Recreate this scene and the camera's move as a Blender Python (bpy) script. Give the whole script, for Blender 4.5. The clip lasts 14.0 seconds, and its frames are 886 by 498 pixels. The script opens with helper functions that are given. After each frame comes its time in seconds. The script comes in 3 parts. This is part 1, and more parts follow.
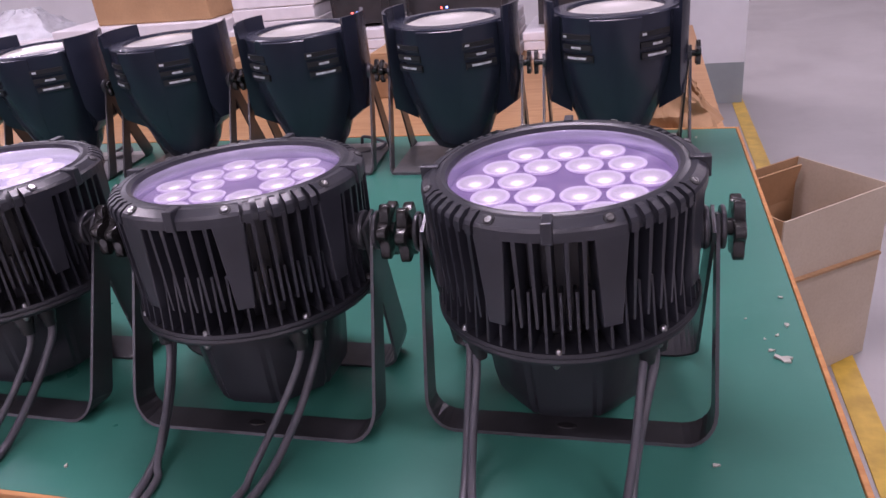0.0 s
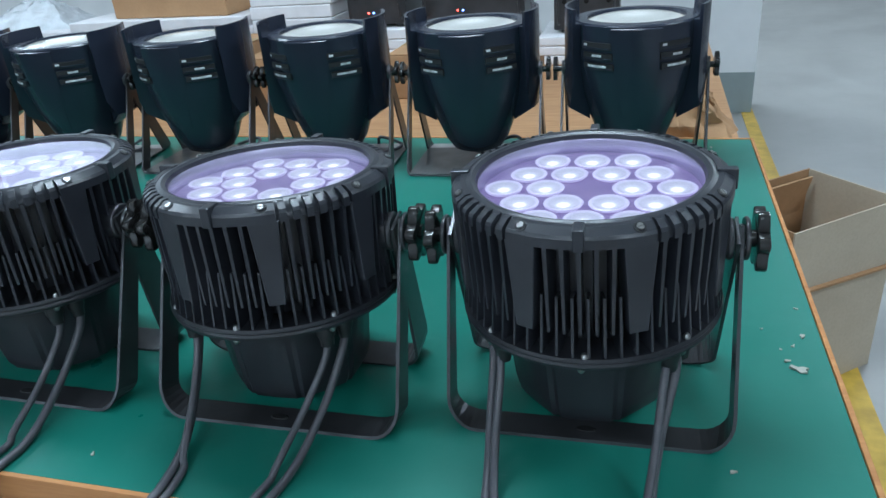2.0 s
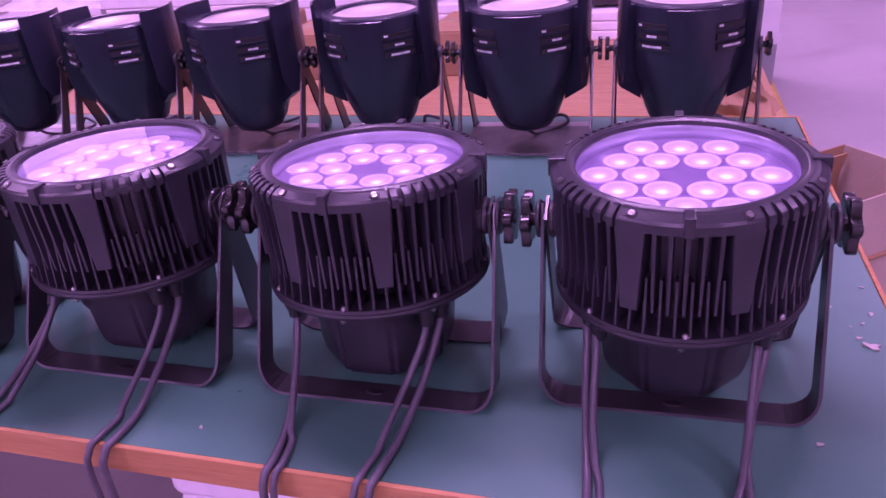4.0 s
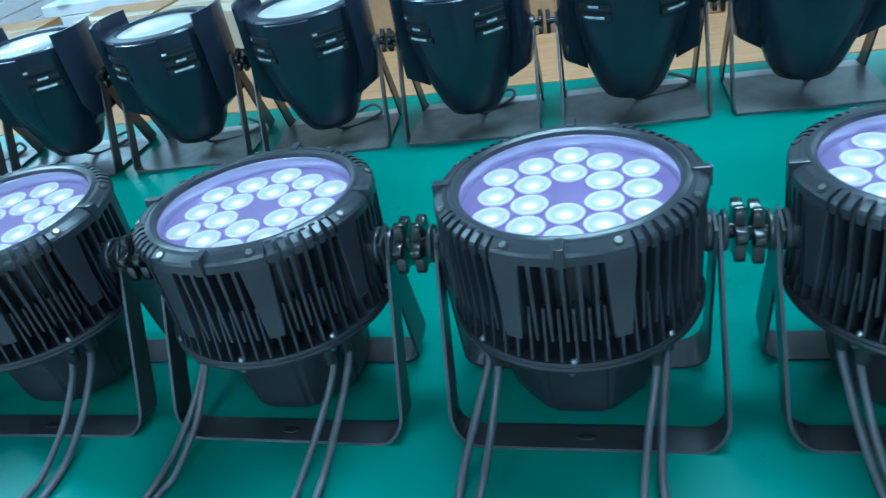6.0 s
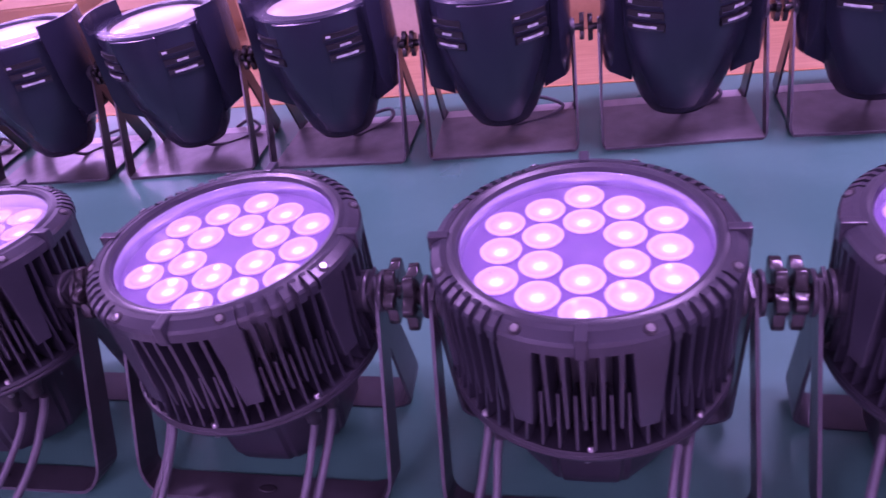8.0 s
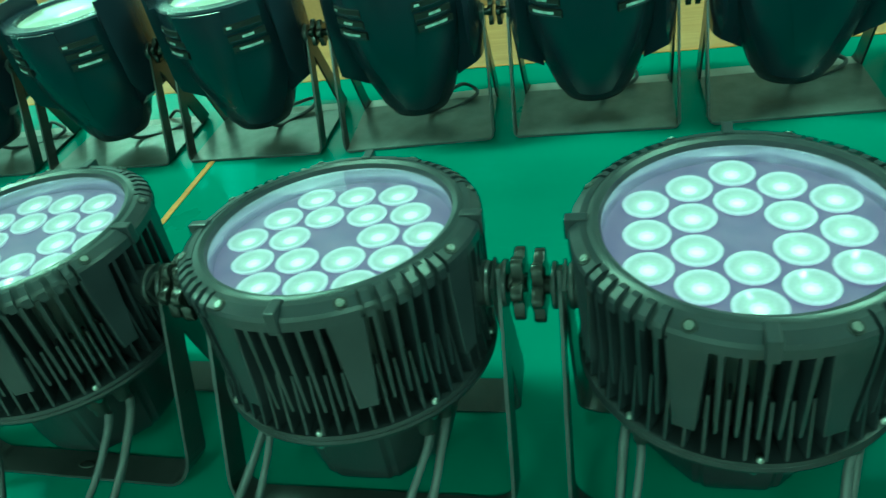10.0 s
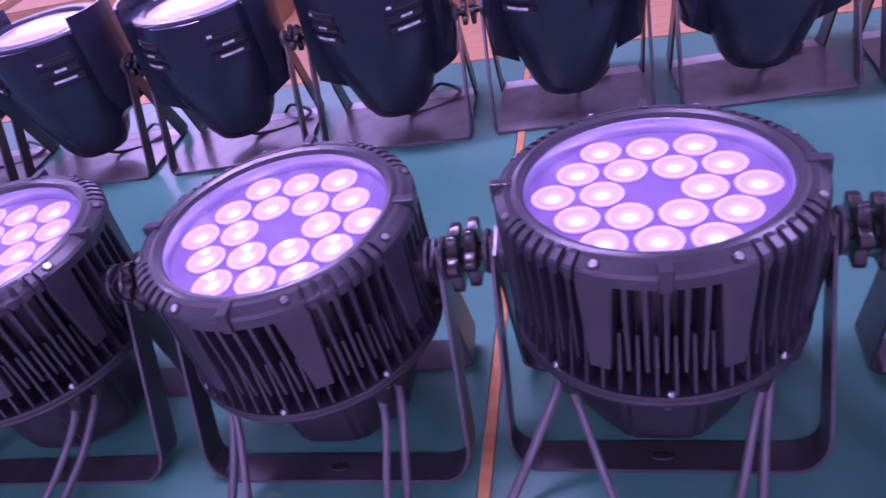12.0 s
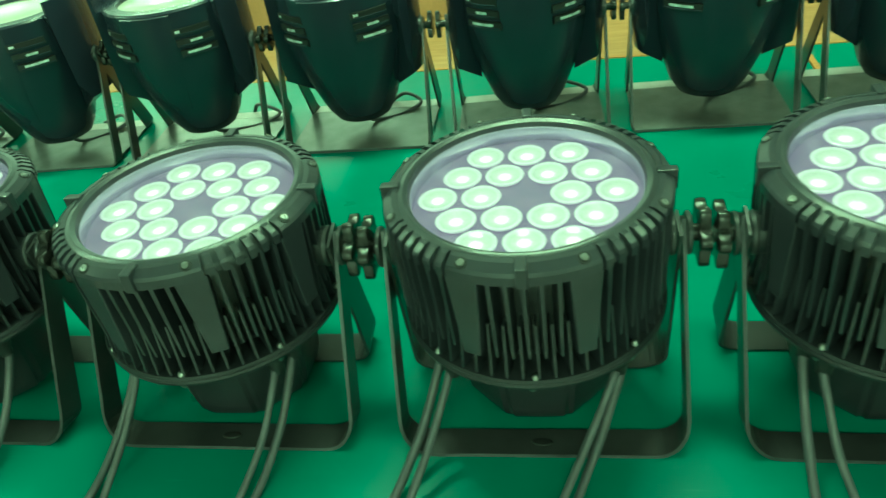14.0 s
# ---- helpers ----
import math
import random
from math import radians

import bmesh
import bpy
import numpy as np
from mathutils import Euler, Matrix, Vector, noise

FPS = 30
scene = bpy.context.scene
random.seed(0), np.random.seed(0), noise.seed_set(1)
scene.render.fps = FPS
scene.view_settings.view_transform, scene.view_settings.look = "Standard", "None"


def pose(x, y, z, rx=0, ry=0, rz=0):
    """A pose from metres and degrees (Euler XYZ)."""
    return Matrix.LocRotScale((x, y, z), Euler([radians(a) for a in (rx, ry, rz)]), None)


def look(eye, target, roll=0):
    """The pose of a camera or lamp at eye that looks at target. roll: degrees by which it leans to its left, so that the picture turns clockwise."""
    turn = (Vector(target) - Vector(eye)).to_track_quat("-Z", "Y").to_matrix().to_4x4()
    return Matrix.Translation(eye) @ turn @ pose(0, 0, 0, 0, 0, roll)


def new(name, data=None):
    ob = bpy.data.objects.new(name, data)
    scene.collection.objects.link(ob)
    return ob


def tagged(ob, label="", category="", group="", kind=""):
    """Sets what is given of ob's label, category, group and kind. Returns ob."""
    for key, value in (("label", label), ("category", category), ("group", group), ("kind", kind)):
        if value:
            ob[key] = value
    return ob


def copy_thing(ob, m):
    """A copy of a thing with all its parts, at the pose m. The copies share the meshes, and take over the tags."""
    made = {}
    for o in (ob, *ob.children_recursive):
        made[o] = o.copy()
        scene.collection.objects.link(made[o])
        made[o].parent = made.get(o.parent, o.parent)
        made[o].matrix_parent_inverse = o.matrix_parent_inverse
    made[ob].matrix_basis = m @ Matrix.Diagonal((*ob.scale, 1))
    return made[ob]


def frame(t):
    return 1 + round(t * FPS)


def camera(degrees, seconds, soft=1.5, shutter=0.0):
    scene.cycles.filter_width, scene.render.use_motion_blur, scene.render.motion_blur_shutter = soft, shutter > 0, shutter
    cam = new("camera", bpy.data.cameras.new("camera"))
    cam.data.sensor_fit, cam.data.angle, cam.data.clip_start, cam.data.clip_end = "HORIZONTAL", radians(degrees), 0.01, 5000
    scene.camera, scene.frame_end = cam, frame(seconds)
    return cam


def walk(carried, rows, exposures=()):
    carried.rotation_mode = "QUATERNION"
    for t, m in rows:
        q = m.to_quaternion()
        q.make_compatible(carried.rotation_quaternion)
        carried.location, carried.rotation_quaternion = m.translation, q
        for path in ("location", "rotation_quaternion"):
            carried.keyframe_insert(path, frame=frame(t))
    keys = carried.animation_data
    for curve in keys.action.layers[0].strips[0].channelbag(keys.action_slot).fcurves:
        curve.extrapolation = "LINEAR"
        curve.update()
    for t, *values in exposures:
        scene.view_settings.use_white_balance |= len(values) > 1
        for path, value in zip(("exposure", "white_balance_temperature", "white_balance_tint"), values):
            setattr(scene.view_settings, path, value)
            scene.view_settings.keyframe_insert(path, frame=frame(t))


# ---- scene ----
cam = camera(62.7, 14.0, shutter=0.2)
PATH = [
    (0, (0.121, 0.102, 1.261), (-0.396, 1.824, 0.386), -6.5),
    (0.5, (0.117, 0.1, 1.262), (-0.405, 1.825, 0.395), -6.4),
    (1, (0.112, 0.095, 1.27), (-0.415, 1.82, 0.406), -6.1),
    (1.5, (0.107, 0.089, 1.268), (-0.421, 1.812, 0.401), -5.5),
    (2, (0.099, 0.084, 1.272), (-0.422, 1.806, 0.398), -4.9),
    (2.2, (0.092, 0.078, 1.278), (-0.423, 1.802, 0.405), -4.6),
    (4.3, (-0.036, 0.035, 1.322), (-0.566, 1.694, 0.338), -5.7),
    (4.5, (-0.097, 0.069, 1.337), (-0.634, 1.707, 0.322), -6.5),
    (5, (-0.226, 0.121, 1.361), (-0.783, 1.727, 0.308), -8.7),
    (5.5, (-0.396, 0.133, 1.371), (-0.928, 1.735, 0.299), -10.9),
    (6, (-0.586, 0.114, 1.373), (-1.067, 1.725, 0.29), -11.7),
    (6.5, (-0.742, 0.149, 1.37), (-1.197, 1.765, 0.283), -11.7),
    (7, (-0.935, 0.223, 1.38), (-1.395, 1.838, 0.293), -10.7),
    (7.5, (-1.094, 0.237, 1.369), (-1.554, 1.841, 0.266), -10.1),
    (7.7, (-1.182, 0.228, 1.386), (-1.64, 1.821, 0.266), -10.1),
    (9.8, (-1.7, 0.284, 1.362), (-2.219, 1.824, 0.196), -12.0),
    (10, (-1.756, 0.281, 1.368), (-2.263, 1.811, 0.184), -12.2),
    (10.5, (-1.936, 0.234, 1.368), (-2.425, 1.75, 0.159), -13.4),
    (11, (-2.048, 0.22, 1.364), (-2.518, 1.739, 0.151), -14.3),
    (11.5, (-2.24, 0.243, 1.373), (-2.689, 1.782, 0.178), -14.0),
    (12, (-2.396, 0.237, 1.368), (-2.846, 1.786, 0.185), -13.9),
    (12.5, (-2.59, 0.183, 1.371), (-2.964, 1.765, 0.206), -11.7),
    (13, (-2.709, 0.131, 1.369), (-3.027, 1.74, 0.224), -9.6),
    (13.5, (-2.839, 0.128, 1.367), (-3.157, 1.741, 0.228), -8.6),
    (14, (-2.996, 0.176, 1.366), (-3.357, 1.766, 0.208), -8.8),
]
# the camera's exposure drifts; white balance tints stand in for the lights' changing colours
EXPOSURES = [
    (0, 0.1, 6530, 48),
    (0.5, -0.08, 5650, 80),
    (1, -0.28, 5900, 84),
    (1.5, -0.1, 5590, 48),
    (2, 0.15, 5380, 0),
    (2.4, 0.4, 4400, -18),
    (2.85, 0.3, 6280, -84),
    (3.35, 0.19, 15250, 18),
    (3.6, -0.05, 14670, 90),
    (3.85, -0.06, 7920, 180),
    (4.2, 0, 6000, 130),
    (4.5, -0.08, 5590, 108),
    (5, -0.58, 5380, 162),
    (5.5, 0.32, 4050, 54),
    (6, 0.43, 4270, -18),
    (6.5, 0.36, 6700, -88),
    (7, 0.19, 15250, 18),
    (7.25, 0, 14000, 90),
    (7.5, 0.08, 7920, 180),
    (7.85, 0.24, 6280, 174),
    (8.35, 0.2, 5590, 126),
    (8.85, -0.25, 5180, 132),
    (9.35, -0.07, 3900, 48),
    (9.75, 0.45, 4250, -45),
    (10, 0.36, 5400, -98),
    (10.2, 0.3, 6600, -84),
    (10.5, 0.44, 16470, -30),
    (11, -0.02, 15500, 86),
    (11.25, 0.1, 9000, 150),
    (11.5, 0.38, 6280, 174),
    (12, 0.28, 5590, 122),
    (12.5, -0.39, 5180, 132),
    (13, 0.0, 3800, 48),
    (13.5, 0.56, 4110, -42),
    (14, 0.55, 9000, -88),
]
walk(cam, [(t, look(eye, target, roll)) for t, eye, target, roll in PATH], EXPOSURES)

# ---- world and lights ----
world = bpy.data.worlds.new("world")
scene.world = world
world.use_nodes = True
wn = world.node_tree
sky = wn.nodes.new("ShaderNodeTexSky")
sky.sky_type, sky.sun_disc = "NISHITA", False
sky.sun_elevation, sky.sun_rotation = radians(35), radians(120)
wn.nodes["Background"].inputs["Strength"].default_value = 0.10
wn.links.new(sky.outputs["Color"], wn.nodes["Background"].inputs["Color"])

TABLE_Z = 0.75


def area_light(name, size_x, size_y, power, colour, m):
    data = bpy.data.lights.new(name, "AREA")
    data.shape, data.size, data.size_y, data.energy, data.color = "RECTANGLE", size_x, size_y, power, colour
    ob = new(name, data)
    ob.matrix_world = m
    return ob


# rows of unseen ceiling lights, added for the workshop's overhead light
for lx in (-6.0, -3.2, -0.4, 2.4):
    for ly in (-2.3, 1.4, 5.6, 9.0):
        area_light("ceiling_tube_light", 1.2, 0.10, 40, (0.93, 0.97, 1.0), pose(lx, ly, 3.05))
# daylight of the unseen north window, inferred from reflections on the mat
area_light("window_daylight", 8.2, 1.36, 52, (0.86, 0.93, 1.0), pose(-7.8, 4.62, 1.95, -90))
# soft front fill, added where the south wall has no window
area_light("window_daylight", 5.0, 1.4, 24, (0.86, 0.93, 1.0), look((-3.0, -3.9, 1.9), (-2.0, 2.0, 0.8)))

# ---- materials ----


class Nodes:
    """A small helper to write a node material."""

    def __init__(self, name):
        self.m = bpy.data.materials.new(name)
        self.m.use_nodes = True
        self.t = self.m.node_tree
        self.b = self.t.nodes["Principled BSDF"]

    def add(self, kind, **props):
        n = self.t.nodes.new(kind)
        for k, v in props.items():
            n.inputs[k.replace("_", " ")].default_value = v
        return n

    def link(self, a, b):
        self.t.links.new(a, b)

    def coords(self, kind="Object"):
        return self.add("ShaderNodeTexCoord").outputs[kind]

    def noise(self, scale, detail=4.0, rough=0.55, coords="Object", stretch=None):
        n = self.add("ShaderNodeTexNoise", Scale=scale, Detail=detail, Roughness=rough)
        src = self.coords(coords)
        if stretch:
            mp = self.add("ShaderNodeMapping")
            mp.inputs["Scale"].default_value = stretch
            self.link(src, mp.inputs["Vector"])
            src = mp.outputs["Vector"]
        self.link(src, n.inputs["Vector"])
        return n.outputs["Fac"]

    def ramp(self, fac, stops):
        n = self.add("ShaderNodeValToRGB")
        el = n.color_ramp.elements
        while len(el) < len(stops):
            el.new(0.5)
        for e, (p, c) in zip(el, stops):
            e.position = p
            e.color = (*c, 1) if isinstance(c, tuple) else (c, c, c, 1)
        self.link(fac, n.inputs["Fac"])
        return n.outputs["Color"]

    def mix(self, fac, a, b, mode="MIX"):
        n = self.add("ShaderNodeMix")
        n.data_type, n.blend_type = "RGBA", mode
        for val, idx in ((fac, 0), (a, 6), (b, 7)):
            if isinstance(val, (int, float)):
                n.inputs[idx].default_value = val
            elif isinstance(val, tuple):
                n.inputs[idx].default_value = (*val, 1)
            else:
                self.link(val, n.inputs[idx])
        return n.outputs[2]

    def bump(self, height, strength, distance=0.001):
        n = self.add("ShaderNodeBump", Strength=strength, Distance=distance)
        self.link(height, n.inputs["Height"])
        self.link(n.outputs["Normal"], self.b.inputs["Normal"])

    def set(self, **kw):
        for k, v in kw.items():
            sock = self.b.inputs[k.replace("_", " ")]
            if isinstance(v, (int, float)):
                sock.default_value = v
            elif isinstance(v, tuple):
                sock.default_value = (*v, 1)
            else:
                self.link(v, sock)
        return self


def coated_metal(name, low, high, rough, bump_strength=0.15, scuff=(0.16, 0.16, 0.17), metallic=0.0, worn=0.5):
    n = Nodes(name)
    base = n.ramp(n.noise(14, 5), [(0.3, low), (0.7, high)])
    wear = n.ramp(n.noise(90, 6, 0.7), [(0.70, 0.0), (0.80, worn)])
    col = n.mix(wear, base, scuff)
    rmap = n.ramp(n.noise(30, 5), [(0.25, rough - 0.03), (0.75, rough + 0.05)])
    n.set(Base_Color=col, Roughness=rmap, Metallic=metallic)
    n.bump(n.noise(1400, 2), bump_strength, 0.0004)
    return n.m


HOUSING = coated_metal("black_powder_coat", (0.015, 0.0158, 0.020), (0.027, 0.028, 0.034), 0.36)
BEZEL = coated_metal("bezel_powder_coat", (0.021, 0.0225, 0.029), (0.036, 0.038, 0.047), 0.30)
STEEL = coated_metal("black_painted_steel", (0.055, 0.055, 0.060), (0.085, 0.085, 0.092), 0.30, metallic=0.60, worn=0.15)


def simple(name, colour, rough, metallic=0.0, spread=0.15, scale=60):
    n = Nodes(name)
    dark = tuple(c * (1 - spread) for c in colour)
    light = tuple(min(1, c * (1 + spread)) for c in colour)
    n.set(Base_Color=n.ramp(n.noise(scale, 5), [(0.3, dark), (0.7, light)]), Roughness=rough, Metallic=metallic)
    n.bump(n.noise(scale * 8, 3), 0.12, 0.0005)
    return n.m


BARREL = simple("satin_black_barrel", (0.022, 0.026, 0.042), 0.27, 0.0, 0.05, 9)
KNOB = simple("black_bakelite", (0.018, 0.017, 0.017), 0.25)
CABLE = simple("grey_black_rubber", (0.085, 0.083, 0.095), 0.42)
CHROME = simple("bright_screw_steel", (0.42, 0.42, 0.42), 0.30, 1.0, 0.15)
# near-black colour in place of the shade inside holes and recesses
HOLE_SHADE = simple("dark_recess", (0.008, 0.008, 0.009), 0.6)
# bright metal for the glints added in the barrel vents
GLINT_METAL = simple("raw_aluminium", (0.72, 0.72, 0.74), 0.36, 0.55, 0.3, 90)
PAPER = simple("torn_paper", (0.42, 0.42, 0.36), 0.8)
WHITE_PAINT = simple("white_wall_paint", (0.74, 0.74, 0.75), 0.6, 0.0, 0.05, 4)
GREY_SKIRT = simple("grey_skirting_paint", (0.27, 0.31, 0.31), 0.5, 0.0, 0.1, 6)
FOAM = simple("white_foam", (0.74, 0.72, 0.74), 0.7, 0.0, 0.06, 20)
CLOTH = simple("pale_packing_film", (0.55, 0.57, 0.60), 0.45, 0.0, 0.2, 18)
CEILING = simple("ceiling_paint", (0.66, 0.67, 0.66), 0.8, 0.0, 0.05, 2)
BLACK_PLASTIC = simple("black_plastic", (0.02, 0.02, 0.022), 0.4)


def mat_material():
    n = Nodes("green_rubber_mat")
    base = n.ramp(n.noise(3.0, 6), [(0.3, (0.020, 0.150, 0.112)), (0.7, (0.030, 0.192, 0.144))])
    rub = n.ramp(n.noise(9.0, 8, 0.7), [(0.52, 0.0), (0.75, 0.35)])
    col = n.mix(rub, base, (0.060, 0.235, 0.185))
    dust = n.ramp(n.noise(260, 3, 0.6), [(0.72, 0.0), (0.80, 0.35)])
    col = n.mix(dust, col, (0.32, 0.38, 0.34))
    scratch = n.ramp(n.noise(40, 4, 0.6, stretch=(0.25, 3.0, 1.0)), [(0.66, 0.0), (0.75, 0.2)])
    col = n.mix(scratch, col, (0.12, 0.30, 0.25))
    n.set(Base_Color=col, Roughness=n.ramp(n.noise(6, 6), [(0.3, 0.26), (0.7, 0.42)]))
    n.bump(n.noise(900, 2), 0.10, 0.0004)
    return n.m


def wood_material(name, dark, light):
    n = Nodes(name)
    g = n.noise(16, 6, 0.6, stretch=(0.6, 6.0, 6.0))
    col = n.ramp(g, [(0.3, dark), (0.7, light)])
    stain = n.ramp(n.noise(3, 5), [(0.45, 0.0), (0.8, 0.35)])
    col = n.mix(stain, col, tuple(c * 0.55 for c in dark))
    n.set(Base_Color=col, Roughness=0.55)
    n.bump(g, 0.2, 0.0008)
    return n.m


def cardboard_material(name, dark, light):
    n = Nodes(name)
    flute = n.add("ShaderNodeTexWave", Scale=90.0, Distortion=0.6)
    n.link(n.coords(), flute.inputs["Vector"])
    col = n.ramp(n.noise(5, 6), [(0.3, dark), (0.7, light)])
    col = n.mix(n.ramp(n.noise(120, 4), [(0.4, 0.0), (0.8, 0.25)]), col, tuple(c * 0.7 for c in dark))
    n.set(Base_Color=col, Roughness=0.78)
    n.bump(flute.outputs["Fac"], 0.08, 0.0008)
    return n.m


def floor_material():
    n = Nodes("grey_epoxy_floor")
    col = n.ramp(n.noise(0.7, 8, 0.6), [(0.3, (0.315, 0.305, 0.295)), (0.7, (0.355, 0.345, 0.33))])
    dirt = n.ramp(n.noise(12, 8, 0.7), [(0.5, 0.0), (0.8, 0.18)])
    col = n.mix(dirt, col, (0.18, 0.17, 0.16))
    n.set(Base_Color=col, Roughness=n.ramp(n.noise(2.5, 6), [(0.3, 0.28), (0.7, 0.48)]))
    n.bump(n.noise(60, 4), 0.08, 0.001)
    return n.m


GREEN_MAT = mat_material()
PLYWOOD = wood_material("varnished_plywood", (0.42, 0.17, 0.05), (0.60, 0.29, 0.10))
TABLE_LEG = simple("grey_steel_frame", (0.30, 0.31, 0.32), 0.45)
BENCH_WOOD = wood_material("worn_bench_plywood", (0.36, 0.18, 0.075), (0.50, 0.29, 0.14))
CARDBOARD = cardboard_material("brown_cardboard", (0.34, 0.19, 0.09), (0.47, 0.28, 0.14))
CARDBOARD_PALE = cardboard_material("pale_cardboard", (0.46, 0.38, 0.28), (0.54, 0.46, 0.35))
FLOOR = floor_material()
YELLOW_LINE = simple("worn_yellow_floor_paint", (0.55, 0.36, 0.05), 0.5, 0.0, 0.25, 14)


def glowing(name, colour, core, strength, core_strength, radius, rim=1.0):
    """A lens lit from below: brightest over its chip, dimmer towards its rim."""
    n = Nodes(name)
    grad = n.add("ShaderNodeVectorMath")
    grad.operation = "LENGTH"
    n.link(n.coords(), grad.inputs[0])
    scaled = n.add("ShaderNodeMath")
    scaled.operation = "DIVIDE"
    scaled.inputs[1].default_value = radius
    n.link(grad.outputs["Value"], scaled.inputs[0])
    col = n.ramp(scaled.outputs[0], [(0.25, core), (0.65, colour)])
    facets = n.noise(420, 2)
    power = n.ramp(scaled.outputs[0], [(0.16, core_strength / 40), (0.42, strength * 1.05 / 40), (0.72, strength * 0.72 / 40), (0.93, strength * rim / 40)])
    up = n.add("ShaderNodeMath")
    up.operation = "MULTIPLY"
    up.inputs[1].default_value = 40
    n.link(power, up.inputs[0])
    mod = n.add("ShaderNodeMath")
    mod.operation = "MULTIPLY_ADD"
    n.link(facets, mod.inputs[0])
    mod.inputs[1].default_value = 0.9
    mod.inputs[2].default_value = 0.55
    fin = n.add("ShaderNodeMath")
    fin.operation = "MULTIPLY"
    n.link(up.outputs[0], fin.inputs[0])
    n.link(mod.outputs[0], fin.inputs[1])
    n.set(Base_Color=(0.32, 0.32, 0.32), Roughness=0.15, Emission_Color=col)
    n.link(fin.outputs[0], n.b.inputs["Emission Strength"])
    return n.m


LED_GLOW = glowing("violet_white_led_lens", (0.73, 0.58, 1.0), (0.95, 0.88, 1.0), 0.36, 1.4, 0.0197, 1.4)
COB_GLOW = glowing("white_cob_lens", (1.0, 0.95, 0.78), (1.0, 0.98, 0.90), 0.20, 0.36, 0.088, 1.2)
REFLECTOR = simple("polished_inner_wall", (0.55, 0.52, 0.66), 0.22, 0.8, 0.12, 30)


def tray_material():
    """Moulded plastic lens tray, its patchy violet glow added in place of stray LED light."""
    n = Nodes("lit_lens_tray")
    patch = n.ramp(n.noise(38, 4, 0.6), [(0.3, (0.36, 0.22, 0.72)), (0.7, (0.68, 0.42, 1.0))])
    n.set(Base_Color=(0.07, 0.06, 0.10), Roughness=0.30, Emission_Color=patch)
    # the tray is no lamp; this emission imitates light spilled by the lenses
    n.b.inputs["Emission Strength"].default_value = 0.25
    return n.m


BOARD = tray_material()
# pale colour standing in for the reflection on the rear yoke feet
FOOT_SHEEN = simple("pale_zinc_strip", (0.42, 0.40, 0.40), 0.4, 0.2, 0.12, 40)
# grey for the sheets that imitate shaded, reflecting mat below the barrels
BASE_GREY = simple("grey_painted_steel", (0.155, 0.158, 0.160), 0.34, 0.45, 0.2, 30)


def glass_material():
    n = Nodes("front_glass")
    out = n.t.nodes["Material Output"]
    clear = n.add("ShaderNodeBsdfTransparent")
    gloss = n.add("ShaderNodeBsdfGlossy", Roughness=0.03)
    fres = n.add("ShaderNodeFresnel", IOR=1.5)
    mixer = n.add("ShaderNodeMixShader")
    n.link(fres.outputs[0], mixer.inputs[0])
    n.link(clear.outputs[0], mixer.inputs[1])
    n.link(gloss.outputs[0], mixer.inputs[2])
    n.link(mixer.outputs[0], out.inputs["Surface"])
    return n.m


GLASS = glass_material()

# ---- mesh helpers ----


def mesh_of(name, bm, material, smooth=None):
    bmesh.ops.recalc_face_normals(bm, faces=bm.faces[:])
    me = bpy.data.meshes.new(name)
    bm.to_mesh(me)
    bm.free()
    me.materials.append(material)
    if smooth is not None:
        for p in me.polygons:
            p.use_smooth = True
        if smooth < 180:
            me.set_sharp_from_angle(angle=radians(smooth))
    return me


def part(name, bm, material, parent, label="", smooth=None, m=None):
    ob = new(name, mesh_of(name, bm, material, smooth))
    ob.parent = parent
    if m is not None:
        ob.matrix_local = m
    if label:
        tagged(ob, label)
    return ob


def shared(name, me, parent, m):
    ob = new(name, me)
    ob.parent = parent
    ob.matrix_local = m
    return ob


def structure(name, bm, material, label, category, smooth=None):
    ob = new(name, mesh_of(name, bm, material, smooth))
    return tagged(ob, label, category, kind="structure")


def box(bm, x0, x1, y0, y1, z0, z1, bevel=0.0, m=None):
    made = bmesh.ops.create_cube(bm, size=1.0)["verts"]
    bmesh.ops.scale(bm, vec=(x1 - x0, y1 - y0, z1 - z0), verts=made)
    bmesh.ops.translate(bm, vec=((x0 + x1) / 2, (y0 + y1) / 2, (z0 + z1) / 2), verts=made)
    if m is not None:
        bmesh.ops.transform(bm, matrix=m, verts=made)
    if bevel:
        edges = list({e for v in made for e in v.link_edges})
        bmesh.ops.bevel(bm, geom=edges, offset=bevel, segments=2, affect="EDGES", profile=0.5)
    return bm


def boxed(*args, **kw):
    return box(bmesh.new(), *args, **kw)


def lathe(profile, segments=64, a0=0.0, a1=360.0, closed=False):
    """Turns a profile of (radius, height) about z; a part turn gets end faces when the profile is closed."""
    bm = bmesh.new()
    full = abs(a1 - a0) >= 359.9
    count = segments if full else segments + 1
    rings = []
    for i in range(count):
        a = radians(a0 + (a1 - a0) * i / segments)
        ring = []
        for r, z in profile:
            ring.append(bm.verts.new((r * math.cos(a), r * math.sin(a), z)))
        rings.append(ring)
    n = len(profile)
    for i in range(count if full else count - 1):
        p, q = rings[i], rings[(i + 1) % count]
        for j in range(n if closed else n - 1):
            k = (j + 1) % n
            bm.faces.new((p[j], q[j], q[k], p[k]))
    if closed and not full:
        bm.faces.new(rings[0])
        bm.faces.new(list(reversed(rings[-1])))
    bmesh.ops.remove_doubles(bm, verts=bm.verts[:], dist=1e-6)
    return bm


